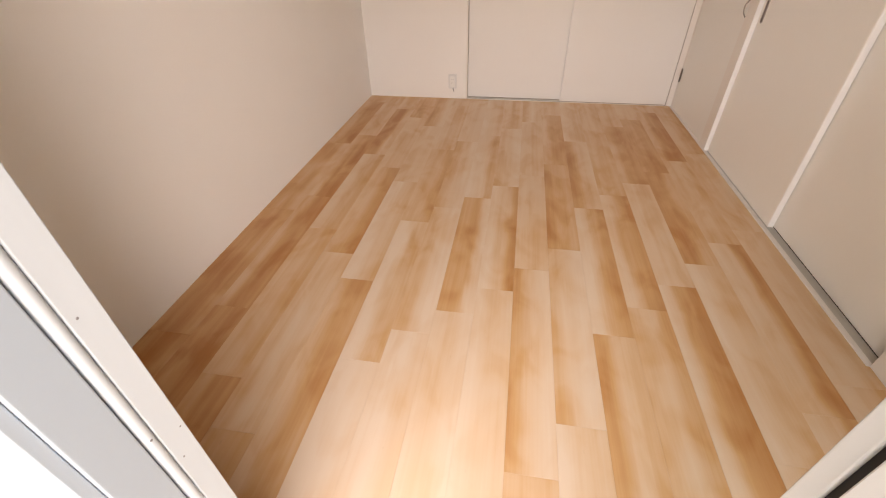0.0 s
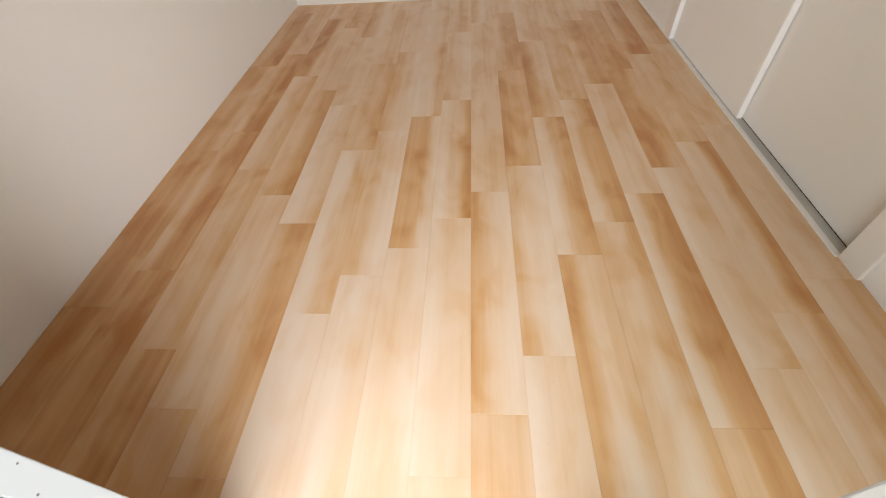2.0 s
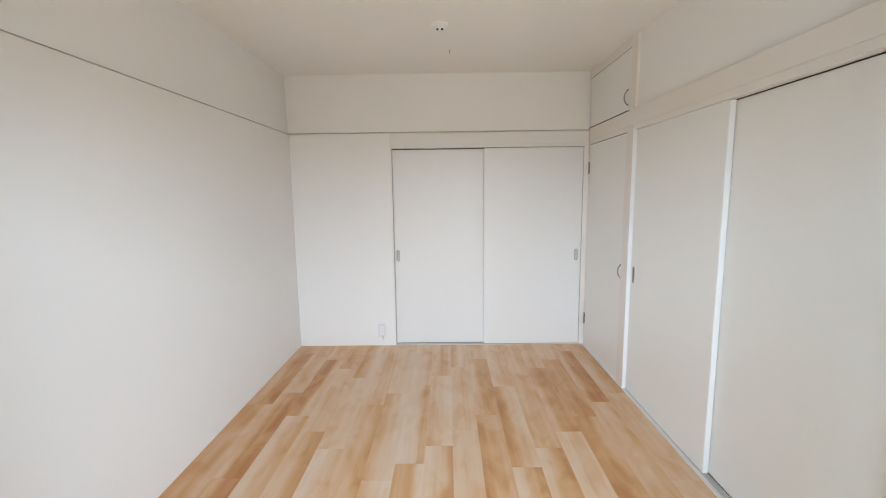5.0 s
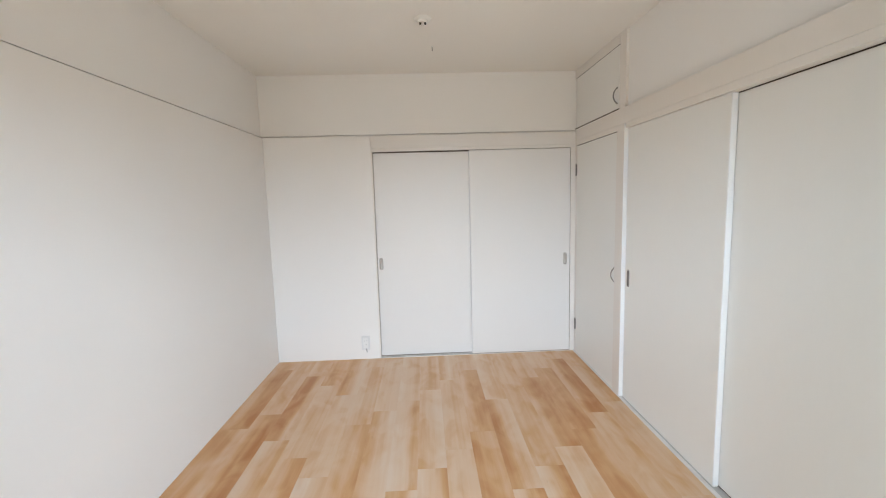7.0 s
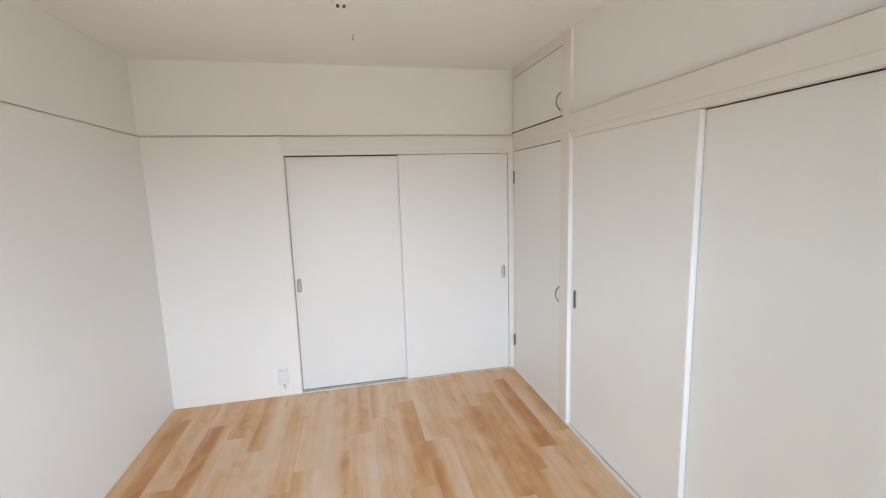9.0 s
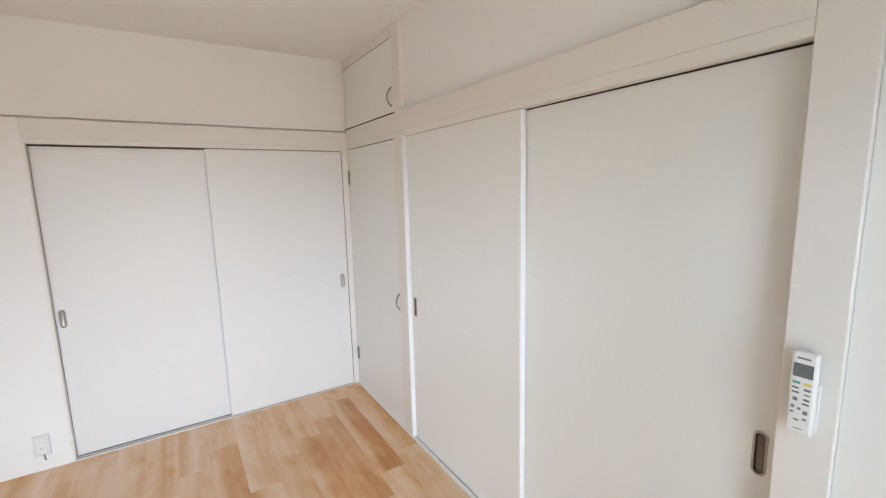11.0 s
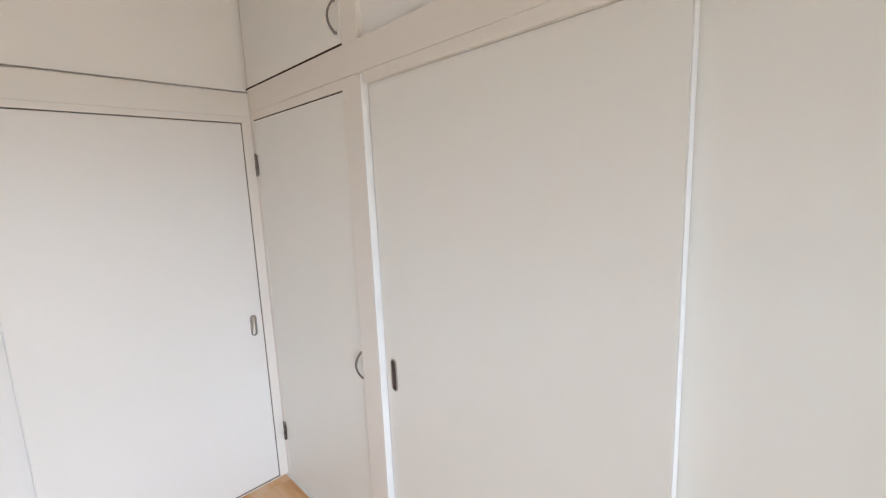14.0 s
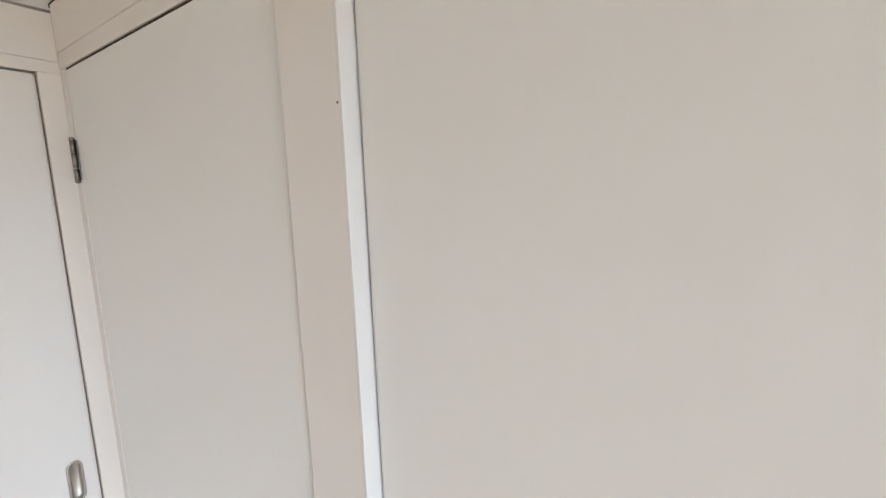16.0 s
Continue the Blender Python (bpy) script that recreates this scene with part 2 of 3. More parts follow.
# the cupboard side: jambs, head band, wall above, wall beside the window
setting("wall_east", boxes(
    (W + 0.012, OUT, -0.1, W + 0.16, CASE, RAIL_E, 0.002),
    (W + STEP_E, OUT, RAIL_E + 0.008, W + 0.16, POST + 0.02, TOP + 0.06),
    (W + STEP_E + 0.008, OUT, RAIL_E, W + 0.16, POST + 0.02, RAIL_E + 0.008),
    (W + 0.075, CASE, -0.1, W + 0.16, 0.12, RAIL_E),
    (W + 0.075, POST + 0.02, RAIL_E, W + 0.16, 0.12, TOP + 0.06)), WALLPAPER, "white wallpapered wall above and beside the cupboards", "wall")
setting("head_band", boxes((W - 0.0034, JAMB, HEAD_E + 0.036, W + 0.08, -0.004, RAIL_E, 0.002), (W - 0.0018, JAMB, HEAD_E, W + 0.08, -0.004, HEAD_E + 0.036, 0.002)), TRIM, "wide cream painted head band over the cupboards", "trim")
setting("casing", boxes((W - 0.004, CASE, 0.0, W + 0.08, JAMB, RAIL_E, 0.003)), PAINT, "white painted casing at the end of the sliding doors", "trim")
setting("corner_jamb", boxes((W - 0.001, -0.032, 0.0, W + 0.08, -0.002, HEAD_E, 0.002)), PAINT, "narrow white painted corner jamb", "trim")
post = setting("cupboard_post", boxes((W - 0.010, POST + 0.0035, 0.0, W + 0.08, -0.801, HEAD_E + 0.030, 0.002), (W + 0.001, POST + 0.02, RAIL_E + 0.0005, W + 0.08, -0.801, TOP, 0.002),
        (W - 0.001, -0.801, 2.362, W + 0.08, STEP, TOP, 0.001)), TRIM, "cream painted post beside the hinged cupboard", "trim")
for y, z in ((-0.903, 1.613), (-0.8186, 1.762)):
    pin = bmesh.new()
    bmesh.ops.create_cone(pin, segments=9, radius1=0.0016, radius2=0.0011, depth=0.0014, cap_ends=True, matrix=pose(W - 0.0103, y, z, 0, 90, 0))
    part("nail_hole", pin, INK, post, "small dark nail hole")
# strip on the post's window side, whitened to show light falling there
setting("post_bead", boxes((W - 0.0108, POST, 0.0, W + 0.08, POST + 0.0033, HEAD_E + 0.030, 0.0012)), EDGE, "post edge, coloured paler for the window light", "trim")
setting("door_jamb_east", boxes((2.590, -0.001, 0.0, W + 0.02, 0.085, HEAD, 0.002)), PAINT, "white painted door jamb in the corner", "trim")
setting("door_jamb_west", boxes((0.884, -0.001, 0.0, 0.896, 0.085, HEAD, 0.002)), PAINT, "narrow white painted door jamb", "trim")
setting("door_head", boxes((0.884, -0.0036, HEAD + 0.025, W - 0.002, 0.02, RAIL - 0.001, 0.002), (0.884, -0.0020, HEAD - 0.002, W - 0.002, 0.02, HEAD + 0.025, 0.0015)), GLOSS,
        "glossy white painted head board over the sliding doors", "trim")
setting("door_gap", boxes((0.897, 0.030, HEAD - 0.010, 2.589, 0.084, HEAD - 0.003), (W + 0.043, JAMB + 0.002, HEAD_E - 0.0045, W + 0.074, POST - 0.002, HEAD_E - 0.001),
        (W + 0.001, -0.80, HEAD_E - 0.0045, W + 0.05, -0.034, HEAD_E - 0.001), (W + 0.001, -0.80, RAIL_E + 0.0, W + 0.05, STEP + 0.002, RAIL_E + 0.009), (W + 0.001, -0.80, 2.358, W + 0.05, -0.002, 2.3615)), DARK,
        "dark gaps round the sliding and hinged doors", "trim")

# added strips; their dark colour stands for shade round the door leaves
setting("door_seam", boxes((0.8965, 0.036, 0.004, 0.8985, 0.0415, HEAD - 0.004), (2.5877, 0.003, 0.006, 2.5891, 0.0075, HEAD - 0.004),
        (0.899, 0.036, 0.0072, 1.709, 0.0415, 0.0095), (1.713, 0.002, 0.0042, 2.587, 0.0055, 0.0075)), SEAM, "thin dark strips painted as shade round the end wall's sliding doors", "trim")

# sills and tracks of the sliding doors
setting("sill_north", boxes((0.897, -0.002, -0.02, 2.589, 0.084, 0.004, 0.001)), PAINT, "white painted sill under the sliding doors", "sill")
setting("track_north", boxes((0.898, 0.009, 0.004, 1.708, 0.013, 0.0060), (1.713, 0.044, 0.004, 2.587, 0.072, 0.0065)), CHROME, "thin grey metal floor track", "track")
setting("sill_east", boxes((W - 0.0135, JAMB, -0.02, W + 0.008, -0.002, 0.006, 0.002)), PAINT, "white painted sill strip under the cupboards", "sill")
setting("track_east", boxes((W + 0.008, JAMB, -0.02, W + 0.034, POST, 0.003), (W + 0.034, JAMB, -0.02, W + 0.0435, POST, 0.004)), ALU, "grey aluminium floor track of the sliding doors", "track")
setting("track_gap", boxes((W + 0.0440, JAMB + 0.001, 0.001, W + 0.0475, POST - 0.002, 0.0045)), DARK, "dark gap along the floor track", "track")


# ---- doors ----
def oval_pull(parent, at, turn, length=0.105, width=0.03, dark=False):
    """A sunk finger pull with a rounded rim; it faces along its own -y."""
    def ring(r, h, y, n=10):
        pts = []
        for i in range(2 * n + 2):
            top = i <= n
            a = math.pi * (i if top else i - n - 1) / n + (0 if top else math.pi)
            pts.append((r * math.cos(a), y, (h / 2 - r if top else -(h / 2 - r)) + r * math.sin(a)))
        return pts

    def loft(rings, cap=False):
        bm = bmesh.new()
        loops = [[bm.verts.new(p) for p in r] for r in rings]
        for a, b in zip(loops, loops[1:]):
            for i in range(len(a)):
                bm.faces.new((a[i], a[(i + 1) % len(a)], b[(i + 1) % len(a)], b[i]))
        if cap:
            bm.faces.new(loops[-1])
        return smooth(bm)

    r = width / 2
    m = pose(*at, 0, 0, turn)
    rim = part("pull_rim", loft([ring(r, length, 0.001), ring(r, length, -0.002), ring(r - 0.001, length - 0.002, -0.003),
                                 ring(r - 0.0045, length - 0.009, -0.003), ring(r - 0.0055, length - 0.011, -0.0015)]), RIM, parent, "brushed steel oval rim")
    cup = part("pull_cup", loft([ring(r - 0.0055, length - 0.011, -0.0015), ring(r - 0.0058, length - 0.0116, 0.007), ring(r - 0.0075, length - 0.015, 0.0095)], True),
               BRONZE if dark else ALU, parent, "dull recessed cup")
    rim.matrix_local, cup.matrix_local = m, m


def panel_bm(x0, x1, z0, z1, hole, length, width):
    """A flush door leaf facing -y with an oval opening sunk into its face for the pull."""
    bm = box_bm(x0, 0.0, z0, x1, 0.028, z1, 0.0012)
    face = max((f for f in bm.faces if f.calc_center_median().y < 0.0005), key=lambda f: f.calc_area())
    rim = list(face.edges)
    bmesh.ops.delete(bm, geom=[face], context="FACES_ONLY")
    r, n = width / 2 - 0.003, 10
    ring = []
    for i in range(2 * n + 2):
        top = i <= n
        a = math.pi * (i if top else i - n - 1) / n + (0 if top else math.pi)
        ring.append(Vector((hole[0] + r * math.cos(a), 0.0, hole[1] + (1 if top else -1) * (length / 2 - 0.003 - r) + r * math.sin(a))))
    front = [bm.verts.new(c) for c in ring]
    back = [bm.verts.new(c + Vector((0, 0.012, 0))) for c in ring]
    edges = [bm.edges.new((front[i], front[(i + 1) % len(front)])) for i in range(len(front))]
    bmesh.ops.triangle_fill(bm, use_beauty=True, edges=rim + edges, normal=(0, -1, 0))
    for i in range(len(front)):
        j = (i + 1) % len(front)
        bm.faces.new((front[i], front[j], back[j], back[i]))
    bm.faces.new(back)
    return bm


def sliding_door(name, axis, a, b, face, z0, z1, pull, material, label, group, dark=False, high=0.840):
    """A flush sliding door with a thin edge band; axis 'x' faces -y, axis 'y' faces -x."""
    mid = (a + b) / 2
    at = (mid, face, z0) if axis == "x" else (face, mid, z0)
    turn = 0 if axis == "x" else 90
    door = thing(name, at, label, "door", group)
    half, h = abs(b - a) / 2, z1 - z0
    def put(n, bm, mat, lab=""):
        ob = part(n, bm, mat, door, lab)
        ob.matrix_local = pose(0, 0, 0, 0, 0, -90 if axis == "y" else 0)
        return ob
    off, tall_pull = pull - mid, 0.105 if axis == "x" else 0.118
    put("panel", panel_bm(-half + 0.004, half - 0.004, 0.006, h, (off if axis == "x" else -off, high - z0), tall_pull, 0.032), material)
    for x in (-1, 1):
        put("edge_band", box_bm(x * half, 0.0005, 0.006, x * (half - 0.0045), 0.0285, h - 0.001, 0.003), EDGE, "door edge, coloured paler for the window light")
    put("lower_rail", box_bm(-half, 0.001, 0.0, half, 0.027, 0.0065), PAINT)
    oval_pull(door, (off, 0, high - z0) if axis == "x" else (0, off, high - z0), 0 if axis == "x" else -90, tall_pull, 0.032, dark)
    return door


sliding_door("sliding_door", "x", 0.898, 1.745, 0.042, 0.008, HEAD - 0.006, 0.929, FARDOOR, "white flush sliding door with an oval finger pull, closed", "sliding doors in the end wall")
sliding_door("sliding_door", "x", 1.712, 2.588, 0.006, 0.008, HEAD - 0.006, 2.545, FARDOOR, "white flush sliding door with an oval finger pull, closed", "sliding doors in the end wall")
sliding_door("closet_sliding_door", "y", MEET, POST - 0.003, W + 0.014, 0.004, HEAD_E - 0.001, -0.958, DOOR, "ivory flush closet sliding door running in the front track", "closet sliding doors", True)
sliding_door("closet_sliding_door", "y", JAMB + 0.002, MEET + 0.03, W + 0.047, 0.004, HEAD_E - 0.0045, -2.660, DOOR, "ivory flush closet sliding door set back in the rear track", "closet sliding doors", True, 0.858)


def bow_handle(parent, y, z, x, length=0.105):
    """A bow pull: a bent flat-round bar with two feet."""
    bm = bmesh.new()
    n, sides = 18, 8
    loops = []
    for i in range(n + 1):
        u = -1 + 2 * i / n
        out = 0.022 * (1 - abs(u) ** 2.2)
        side = 0.010 * (1 - u * u)
        c = Vector((-out - 0.002, side, u * length / 2))
        r = 0.0046 + 0.0022 * abs(u) ** 3
        loops.append([bm.verts.new(c + Vector((r * 0.8 * math.cos(k * math.tau / sides), r * 1.2 * math.sin(k * math.tau / sides), 0))) for k in range(sides)])
    for a, b in zip(loops, loops[1:]):
        for k in range(sides):
            bm.faces.new((a[k], a[(k + 1) % sides], b[(k + 1) % sides], b[k]))
    bm.faces.new(loops[0])
    bm.faces.new(loops[-1])
    ob = part("bow_handle", smooth(bm), CHROME, parent, "bowed satin steel handle")
    ob.location = (x, y, z)
    for s in (-1, 1):
        foot = bmesh.new()
        bmesh.ops.create_cone(foot, segments=14, radius1=0.0055, radius2=0.0048, depth=0.006, cap_ends=True, matrix=pose(0, 0, 0, 0, -90, 0))
        f = part("handle_foot", smooth(foot), CHROME, ob)
        f.location = (-0.002, 0, s * (length / 2 - 0.003))


def hinge(parent, y, z, x):
    """A butt hinge: two leaves and a knuckle with rounded tips."""
    ob = part("hinge", box_bm(-0.0015, -0.012, -0.045, 0.0005, 0.012, 0.045, 0.0006), CHROME, parent, "steel butt hinge")
    ob.location = (x, y, z)
    bm = bmesh.new()
    for zz, h in ((-0.032, 0.026), (0.0, 0.034), (0.032, 0.026)):
        bmesh.ops.create_cone(bm, segments=14, radius1=0.0052, radius2=0.0052, depth=h, cap_ends=True, matrix=Matrix.Translation((0, 0, zz)))
    for s in (-1, 1):
        bmesh.ops.create_uvsphere(bm, u_segments=12, v_segments=8, radius=0.0058, matrix=Matrix.Translation((0, 0, s * 0.047)))
    k = part("knuckle", smooth(bm), CHROME, ob)
    k.location = (-0.005, 0, 0)


tall = thing("cupboard_door", (W, -0.034, 0.0), "tall ivory flush cupboard door on butt hinges, shut", "door", "hinged cupboard doors")
part("panel", box_bm(0.0, -0.765, 0.006, 0.03, 0.0, HEAD_E - 0.005, 0.0015), DOOR, tall)
bow_handle(tall, -0.757, 0.834, 0.0)
hinge(tall, 0.004, 1.606, -0.002)
hinge(tall, 0.004, 0.258, -0.002)
small = thing("overhead_cupboard_door", (W, -0.004, RAIL_E), "small ivory flush overhead cupboard door, shut", "door", "hinged cupboard doors")
part("panel", box_bm(0.0, -0.796, 0.009, 0.03, 0.0, 0.411, 0.0015), DOOR, small)
bow_handle(small, -0.772, 0.095, 0.0)

# ---- window wall and balcony window ----
X0, X1, WTOP = 0.885, 2.395, 1.84
setting("wall_south", boxes((0.0, OUT, -0.1, X0 - 0.03, NEAR, RAIL), (X1 + 0.03, OUT, -0.1, W + 0.012, NEAR, RAIL), (X0 - 0.03, OUT, WTOP + 0.03, X1 + 0.03, NEAR, RAIL),
        (-STEP, OUT, RAIL, W + STEP, NEAR - STEP, TOP + 0.06)), WALLPAPER, "white wallpapered wall round the balcony window", "wall")
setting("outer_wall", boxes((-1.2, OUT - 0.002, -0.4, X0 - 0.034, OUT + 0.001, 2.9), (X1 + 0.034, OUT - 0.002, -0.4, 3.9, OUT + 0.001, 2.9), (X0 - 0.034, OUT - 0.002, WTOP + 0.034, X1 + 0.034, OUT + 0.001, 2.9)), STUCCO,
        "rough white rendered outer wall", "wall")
win = tagged(thing("window_1", ((X0 + X1) / 2, -3.64, 0.0), "open sliding balcony window in a white frame", "window"), kind="structure")


def in_window(name, material, label, *rows):
    bm = boxes(*rows)
    bmesh.ops.translate(bm, verts=bm.verts[:], vec=-win.location)
    return part(name, bm, material, win, label)


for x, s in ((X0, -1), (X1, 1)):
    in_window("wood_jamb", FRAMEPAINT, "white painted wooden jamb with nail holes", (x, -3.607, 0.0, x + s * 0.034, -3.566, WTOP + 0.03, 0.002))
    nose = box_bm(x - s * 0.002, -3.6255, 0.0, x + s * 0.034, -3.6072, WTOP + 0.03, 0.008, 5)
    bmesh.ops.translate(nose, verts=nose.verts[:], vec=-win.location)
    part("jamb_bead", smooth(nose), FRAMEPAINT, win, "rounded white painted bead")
for y, z, r in ((-3.596, 0.896, 0.0022), (-3.617, 0.676, 0.0026), (-3.596, 0.590, 0.0020), (-3.575, 0.640, 0.0018)):
    hole = bmesh.new()
    bmesh.ops.create_cone(hole, segments=9, radius1=r, radius2=r * 0.7, depth=0.0016, cap_ends=True, matrix=Matrix.Translation(Vector((X0 + (0.0020 if y < -3.607 else 0.0), y, z)) - win.location) @ pose(0, 0, 0, 0, 90, 0))
    part("nail_hole", hole, INK, win, "small dark nail hole")
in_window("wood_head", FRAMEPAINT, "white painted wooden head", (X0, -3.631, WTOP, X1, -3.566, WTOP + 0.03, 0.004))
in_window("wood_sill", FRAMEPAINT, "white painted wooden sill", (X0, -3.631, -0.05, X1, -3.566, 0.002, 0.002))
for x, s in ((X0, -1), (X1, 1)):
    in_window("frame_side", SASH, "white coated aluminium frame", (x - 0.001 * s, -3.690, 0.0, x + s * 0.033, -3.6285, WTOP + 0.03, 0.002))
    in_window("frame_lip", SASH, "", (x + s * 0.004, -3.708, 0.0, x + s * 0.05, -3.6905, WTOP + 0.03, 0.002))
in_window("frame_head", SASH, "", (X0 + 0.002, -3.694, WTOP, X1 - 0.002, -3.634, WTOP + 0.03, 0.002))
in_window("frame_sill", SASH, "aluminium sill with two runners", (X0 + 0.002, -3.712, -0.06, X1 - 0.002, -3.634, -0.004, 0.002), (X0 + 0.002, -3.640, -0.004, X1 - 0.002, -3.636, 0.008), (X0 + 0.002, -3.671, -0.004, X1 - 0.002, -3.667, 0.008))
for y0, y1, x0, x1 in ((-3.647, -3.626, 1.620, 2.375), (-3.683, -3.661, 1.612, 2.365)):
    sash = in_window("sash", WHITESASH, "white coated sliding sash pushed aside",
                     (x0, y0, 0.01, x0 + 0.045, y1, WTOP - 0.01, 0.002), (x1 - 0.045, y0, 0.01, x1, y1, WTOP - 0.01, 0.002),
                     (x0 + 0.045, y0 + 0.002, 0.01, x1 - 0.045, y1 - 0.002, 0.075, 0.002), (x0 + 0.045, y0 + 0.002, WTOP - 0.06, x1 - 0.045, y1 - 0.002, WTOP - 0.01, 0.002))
    part("pane", box_bm(x0 + 0.043 - win.location.x, y0 + 0.009 - win.location.y, 0.073, x1 - 0.043 - win.location.x, y0 + 0.013 - win.location.y, WTOP - 0.058), GLASS, sash, "frosted glass pane")
in_window("gasket", RUBBER, "black rubber gasket", (1.624, -3.6612, 0.012, 1.647, -3.6468, WTOP - 0.012))

# the balcony outside
setting("ground", boxes((-60, -120, -0.35, 60, OUT - 0.003, -0.16)), CONCRETE, "weathered brown concrete outside the window", "ground")

# ---- fittings ----
def outlet(at, turn, label, stub):
    ob = thing("wall_outlet", at, label, "outlet", "wall outlets")
    ob.rotation_euler.z = radians(turn)
    part("cover_plate", box_bm(-0.036, -0.011, -0.061, 0.036, 0.0, 0.061, 0.0025, 3), COVER, ob)
    part("socket_face", box_bm(-0.020, -0.0135, -0.045, 0.020, -0.0105, 0.045, 0.002), PLASTIC, ob)
    for z in (0.022, -0.012):
        for x in (-0.0065, 0.0065):
            part("slot", box_bm(x - 0.0009, -0.0140, z - 0.004, x + 0.0009, -0.0130, z + 0.004), INK, ob, "dark socket slot")
    if stub:
        part("earth_terminal", box_bm(-0.011, -0.0150, -0.040, 0.011, -0.0130, -0.030, 0.001), PLASTIC, ob)
        bm = bmesh.new()
        loops = []
        for i in range(9):
            u = i / 8
            c = Vector((0.006 + 0.006 * u, -0.012 - 0.010 * math.sin(u * 2.4), -0.052 - 0.030 * u))
            loops.append([bm.verts.new(c + Vector((0.0032 * math.cos(k * math.tau / 8), 0.0032 * math.sin(k * math.tau / 8), 0))) for k in range(8)])
        for a, b in zip(loops, loops[1:]):
            for k in range(8):
                bm.faces.new((a[k], a[(k + 1) % 8], b[(k + 1) % 8], b[k]))
        bm.faces.new(loops[0]), bm.faces.new(loops[-1])
        part("cable_stub", smooth(bm), INK, ob, "short dark aerial cable end")
    return ob


outlet((0.766, 0.0, 0.148), 0, "white wall outlet with a short dark cable end", True)
outlet((W + 0.012, -2.857, 0.199), -90, "white wall outlet beside the cupboard casing", False)


def disc_bm(profile, seg=40):
    """A turned body from (radius, height) pairs."""
    bm = bmesh.new()
    loops = []
    for r, z in profile:
        loops.append([bm.verts.new((r * math.cos(k * math.tau / seg), r * math.sin(k * math.tau / seg), z)) for k in range(seg)])
    for a, b in zip(loops, loops[1:]):
        for k in range(seg):
            bm.faces.new((a[k], a[(k + 1) % seg], b[(k + 1) % seg], b[k]))
    bm.faces.new(loops[-1])
    return smooth(bm)


rose = thing("ceiling_rose", (1.350, -1.055, TOP), "round white ceiling rose for a lamp, empty", "ceiling rose")
part("base", disc_bm([(0.052, 0.0), (0.052, -0.006), (0.049, -0.010), (0.036, -0.012), (0.034, -0.014)]), PLASTIC, rose)
part("socket", disc_bm([(0.0335, -0.012), (0.033, -0.022), (0.030, -0.026), (0.026, -0.027)]), PLASTIC, rose)
for s in (-1, 1):
    part("contact_slot", box_bm(s * 0.008, -0.017, -0.0285, s * 0.021, 0.017, -0.0265, 0.0004), RUBBER, rose, "dark contact slot")
hook = thing("ceiling_hook", (1.412, -0.60, TOP), "small white hook in the ceiling", "hook")
part("plate", disc_bm([(0.009, 0.0), (0.009, -0.002), (0.006, -0.003)], 18), PLASTIC, hook)
part("shank", disc_bm([(0.0022, -0.002), (0.0022, -0.022), (0.0035, -0.026), (0.001, -0.029)], 10), CHROME, hook)

# air conditioner remote in its holder on the casing
remote = thing("remote_control", (W - 0.004, -2.750, 1.077), "white air conditioner remote control in a wall holder", "remote control")
part("holder", box_bm(-0.008, -0.025, -0.085, 0.0, 0.025, 0.02, 0.002), PLASTIC, remote, "white plastic wall holder")
part("body", box_bm(-0.030, -0.022, -0.091, -0.0075, 0.022, 0.091, 0.005, 3), PLASTIC, remote)
part("display", box_bm(-0.0310, -0.017, 0.036, -0.0296, 0.017, 0.066, 0.0006), LCD, remote, "grey liquid crystal display")
part("print", boxes((-0.0304, -0.011, 0.0755, -0.0296, 0.012, 0.0795)), INK, remote, "small grey maker's lettering")
part("print", boxes((-0.0304, -0.008, -0.0800, -0.0296, 0.008, -0.0780)), INK, remote, "small grey lettering")
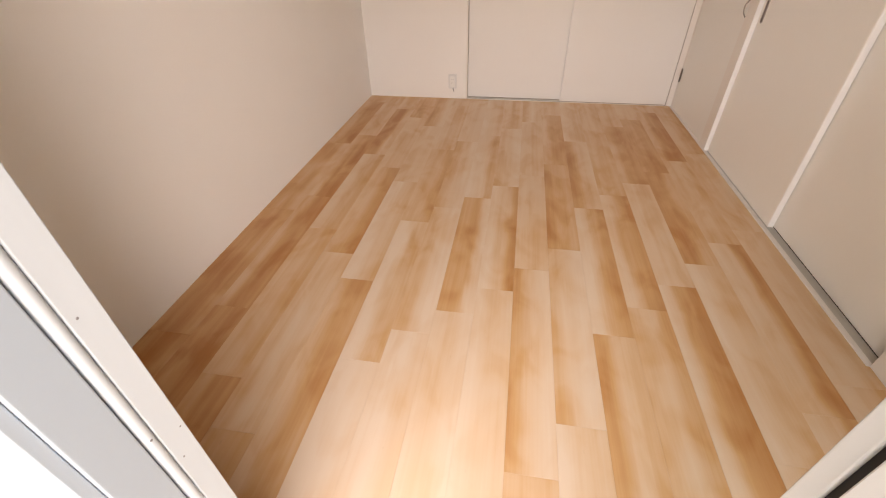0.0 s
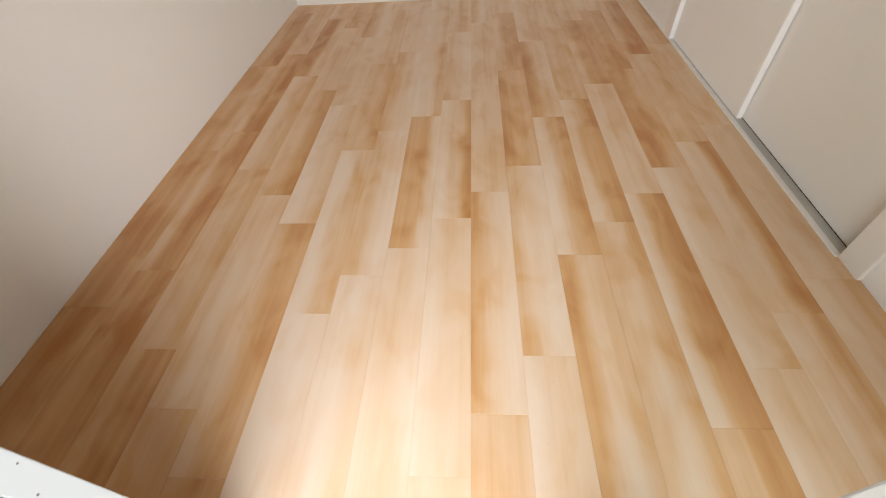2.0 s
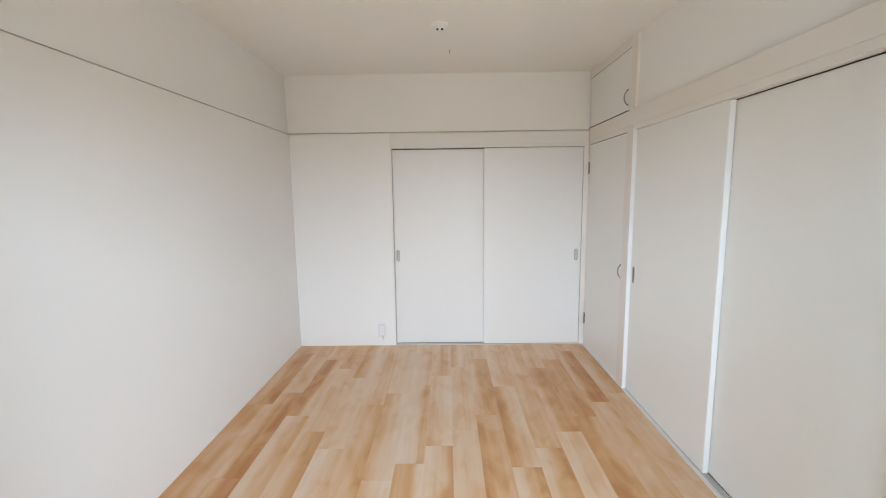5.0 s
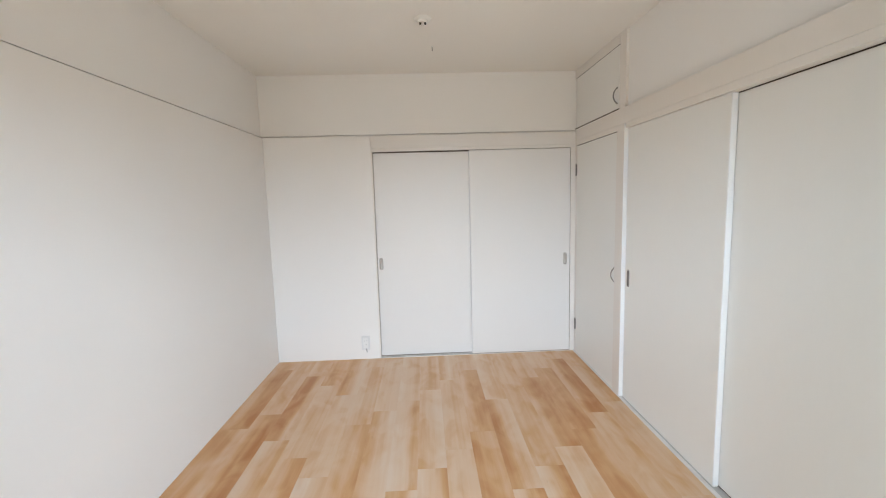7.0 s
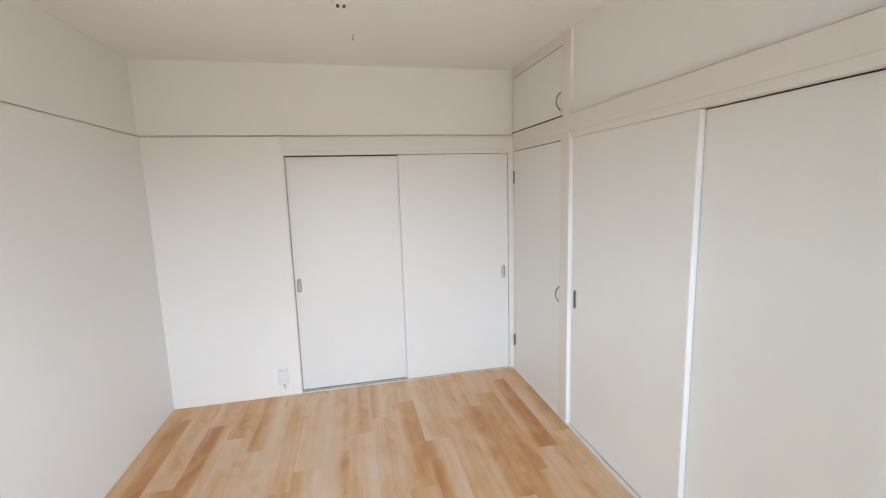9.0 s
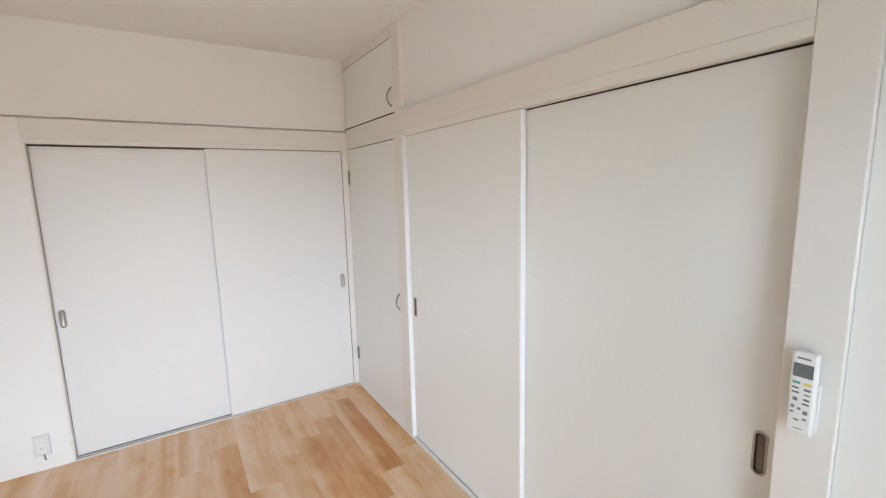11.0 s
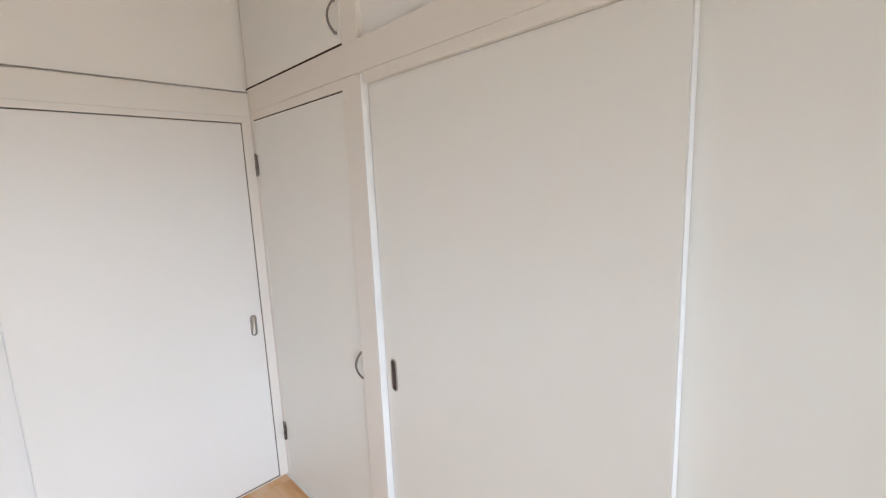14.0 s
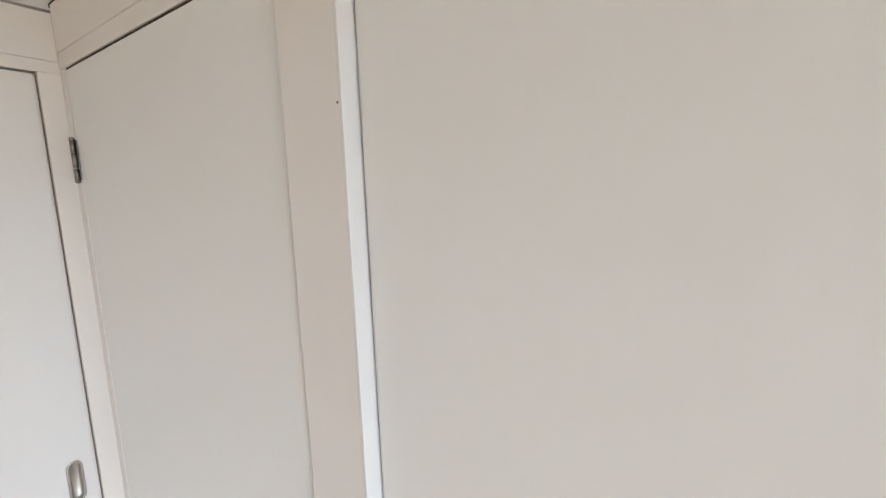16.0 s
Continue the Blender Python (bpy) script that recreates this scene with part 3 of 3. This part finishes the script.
for y0, y1, z0, z1, m in ((-0.017, -0.003, 0.020, 0.026, YELLOW), (0.003, 0.016, 0.020, 0.026, TEAL), (-0.016, -0.004, 0.008, 0.013, INK), (0.005, 0.016, 0.009, 0.013, INK),
                          (-0.016, -0.005, -0.002, 0.001, INK), (0.003, 0.016, -0.001, 0.003, INK), (-0.015, -0.005, -0.014, -0.009, INK), (0.005, 0.013, -0.018, -0.010, INK),
                          (-0.015, -0.003, -0.023, -0.019, INK), (0.009, 0.015, -0.035, -0.028, INK), (-0.002, 0.004, -0.036, -0.031, INK), (-0.014, -0.006, -0.044, -0.036, INK),
                          (0.010, 0.016, -0.046, -0.042, INK), (-0.013, -0.006, -0.057, -0.053, INK), (0.000, 0.009, -0.062, -0.058, INK)):
    part("key", box_bm(-0.0308, y0, z0, -0.0296, y1, z1, 0.0004), m, remote)

# ---- floor ----
floor = setting("floor", boxes((0.0, NEAR, -0.12, W + 0.011, 0.0, -0.004), (0.0, -3.566, -0.004, 0.0009, 0.0, -0.001)), CORE, "maple plank floor", "floor")
PITCH, LONG, JOINT = 0.1525, 0.9144, 1.400
# where one end joint of every row lies
ENDS = (-1.30, -1.10, -1.85, -1.253, -1.437, -1.61, -1.118, -0.957, -1.744, -1.587, -1.430, -1.257, -0.863, -1.613, -1.452, -1.285, -1.10, -0.970)
# the print of every plank, far end first: tone at its one edge, middle and other edge, 0 pale to 9 brown
PRINT = ("", "454 577 564 675 786", "454 454 467 477 677", "454 773 245 445 567", "565 344 357 423 556", "652 433 034 366 566", "344 244 446 034 011",
         "454 333 531 421 113", "234 125 661 231", "354 431 137 122 233", "423 343 333 632 444", "444 466 655 521 123", "234 742 156 624", "445 455 257 425 344",
         "454 467 233 167 456", "344 666 664 134 234", "454 478 435 237 246", "454 357 443 234 245")
shapes = {}
for row, end in enumerate(ENDS):
    a, b = JOINT + (row - 10) * PITCH, JOINT + (row - 9) * PITCH
    if row == 0:
        continue
    a, b = (a if row > 1 else 0.001), (b if row < 17 else W + 0.011)
    y = end + LONG * math.floor((-0.002 - end) / LONG)
    nth = 0
    while y + LONG > -3.56:
        pass_top = min(y + LONG, -0.001)
        bottom = max(y, -3.566)
        w, h = b - a, pass_top - bottom
        if h > 0.004:
            key = (round(w, 4), round(h, 4))
            if key not in shapes:
                shapes[key] = mesh("plank", box_bm(-w / 2 + 0.0001, -h / 2 + 0.0002, -0.004, w / 2 - 0.0001, h / 2 - 0.0002, 0.0, 0.0004, 1), MAPLE)
            p = new("plank", shapes[key])
            p.parent = floor
            p.color = [int(c) / 9 for c in PRINT[row].split()[nth]] + [1.0]
            p.location = ((a + b) / 2, (pass_top + bottom) / 2, 0.0006 * ((row * 7 + int(y * 13)) % 3 - 1) * 0.4)
        nth += 1
        y -= LONG
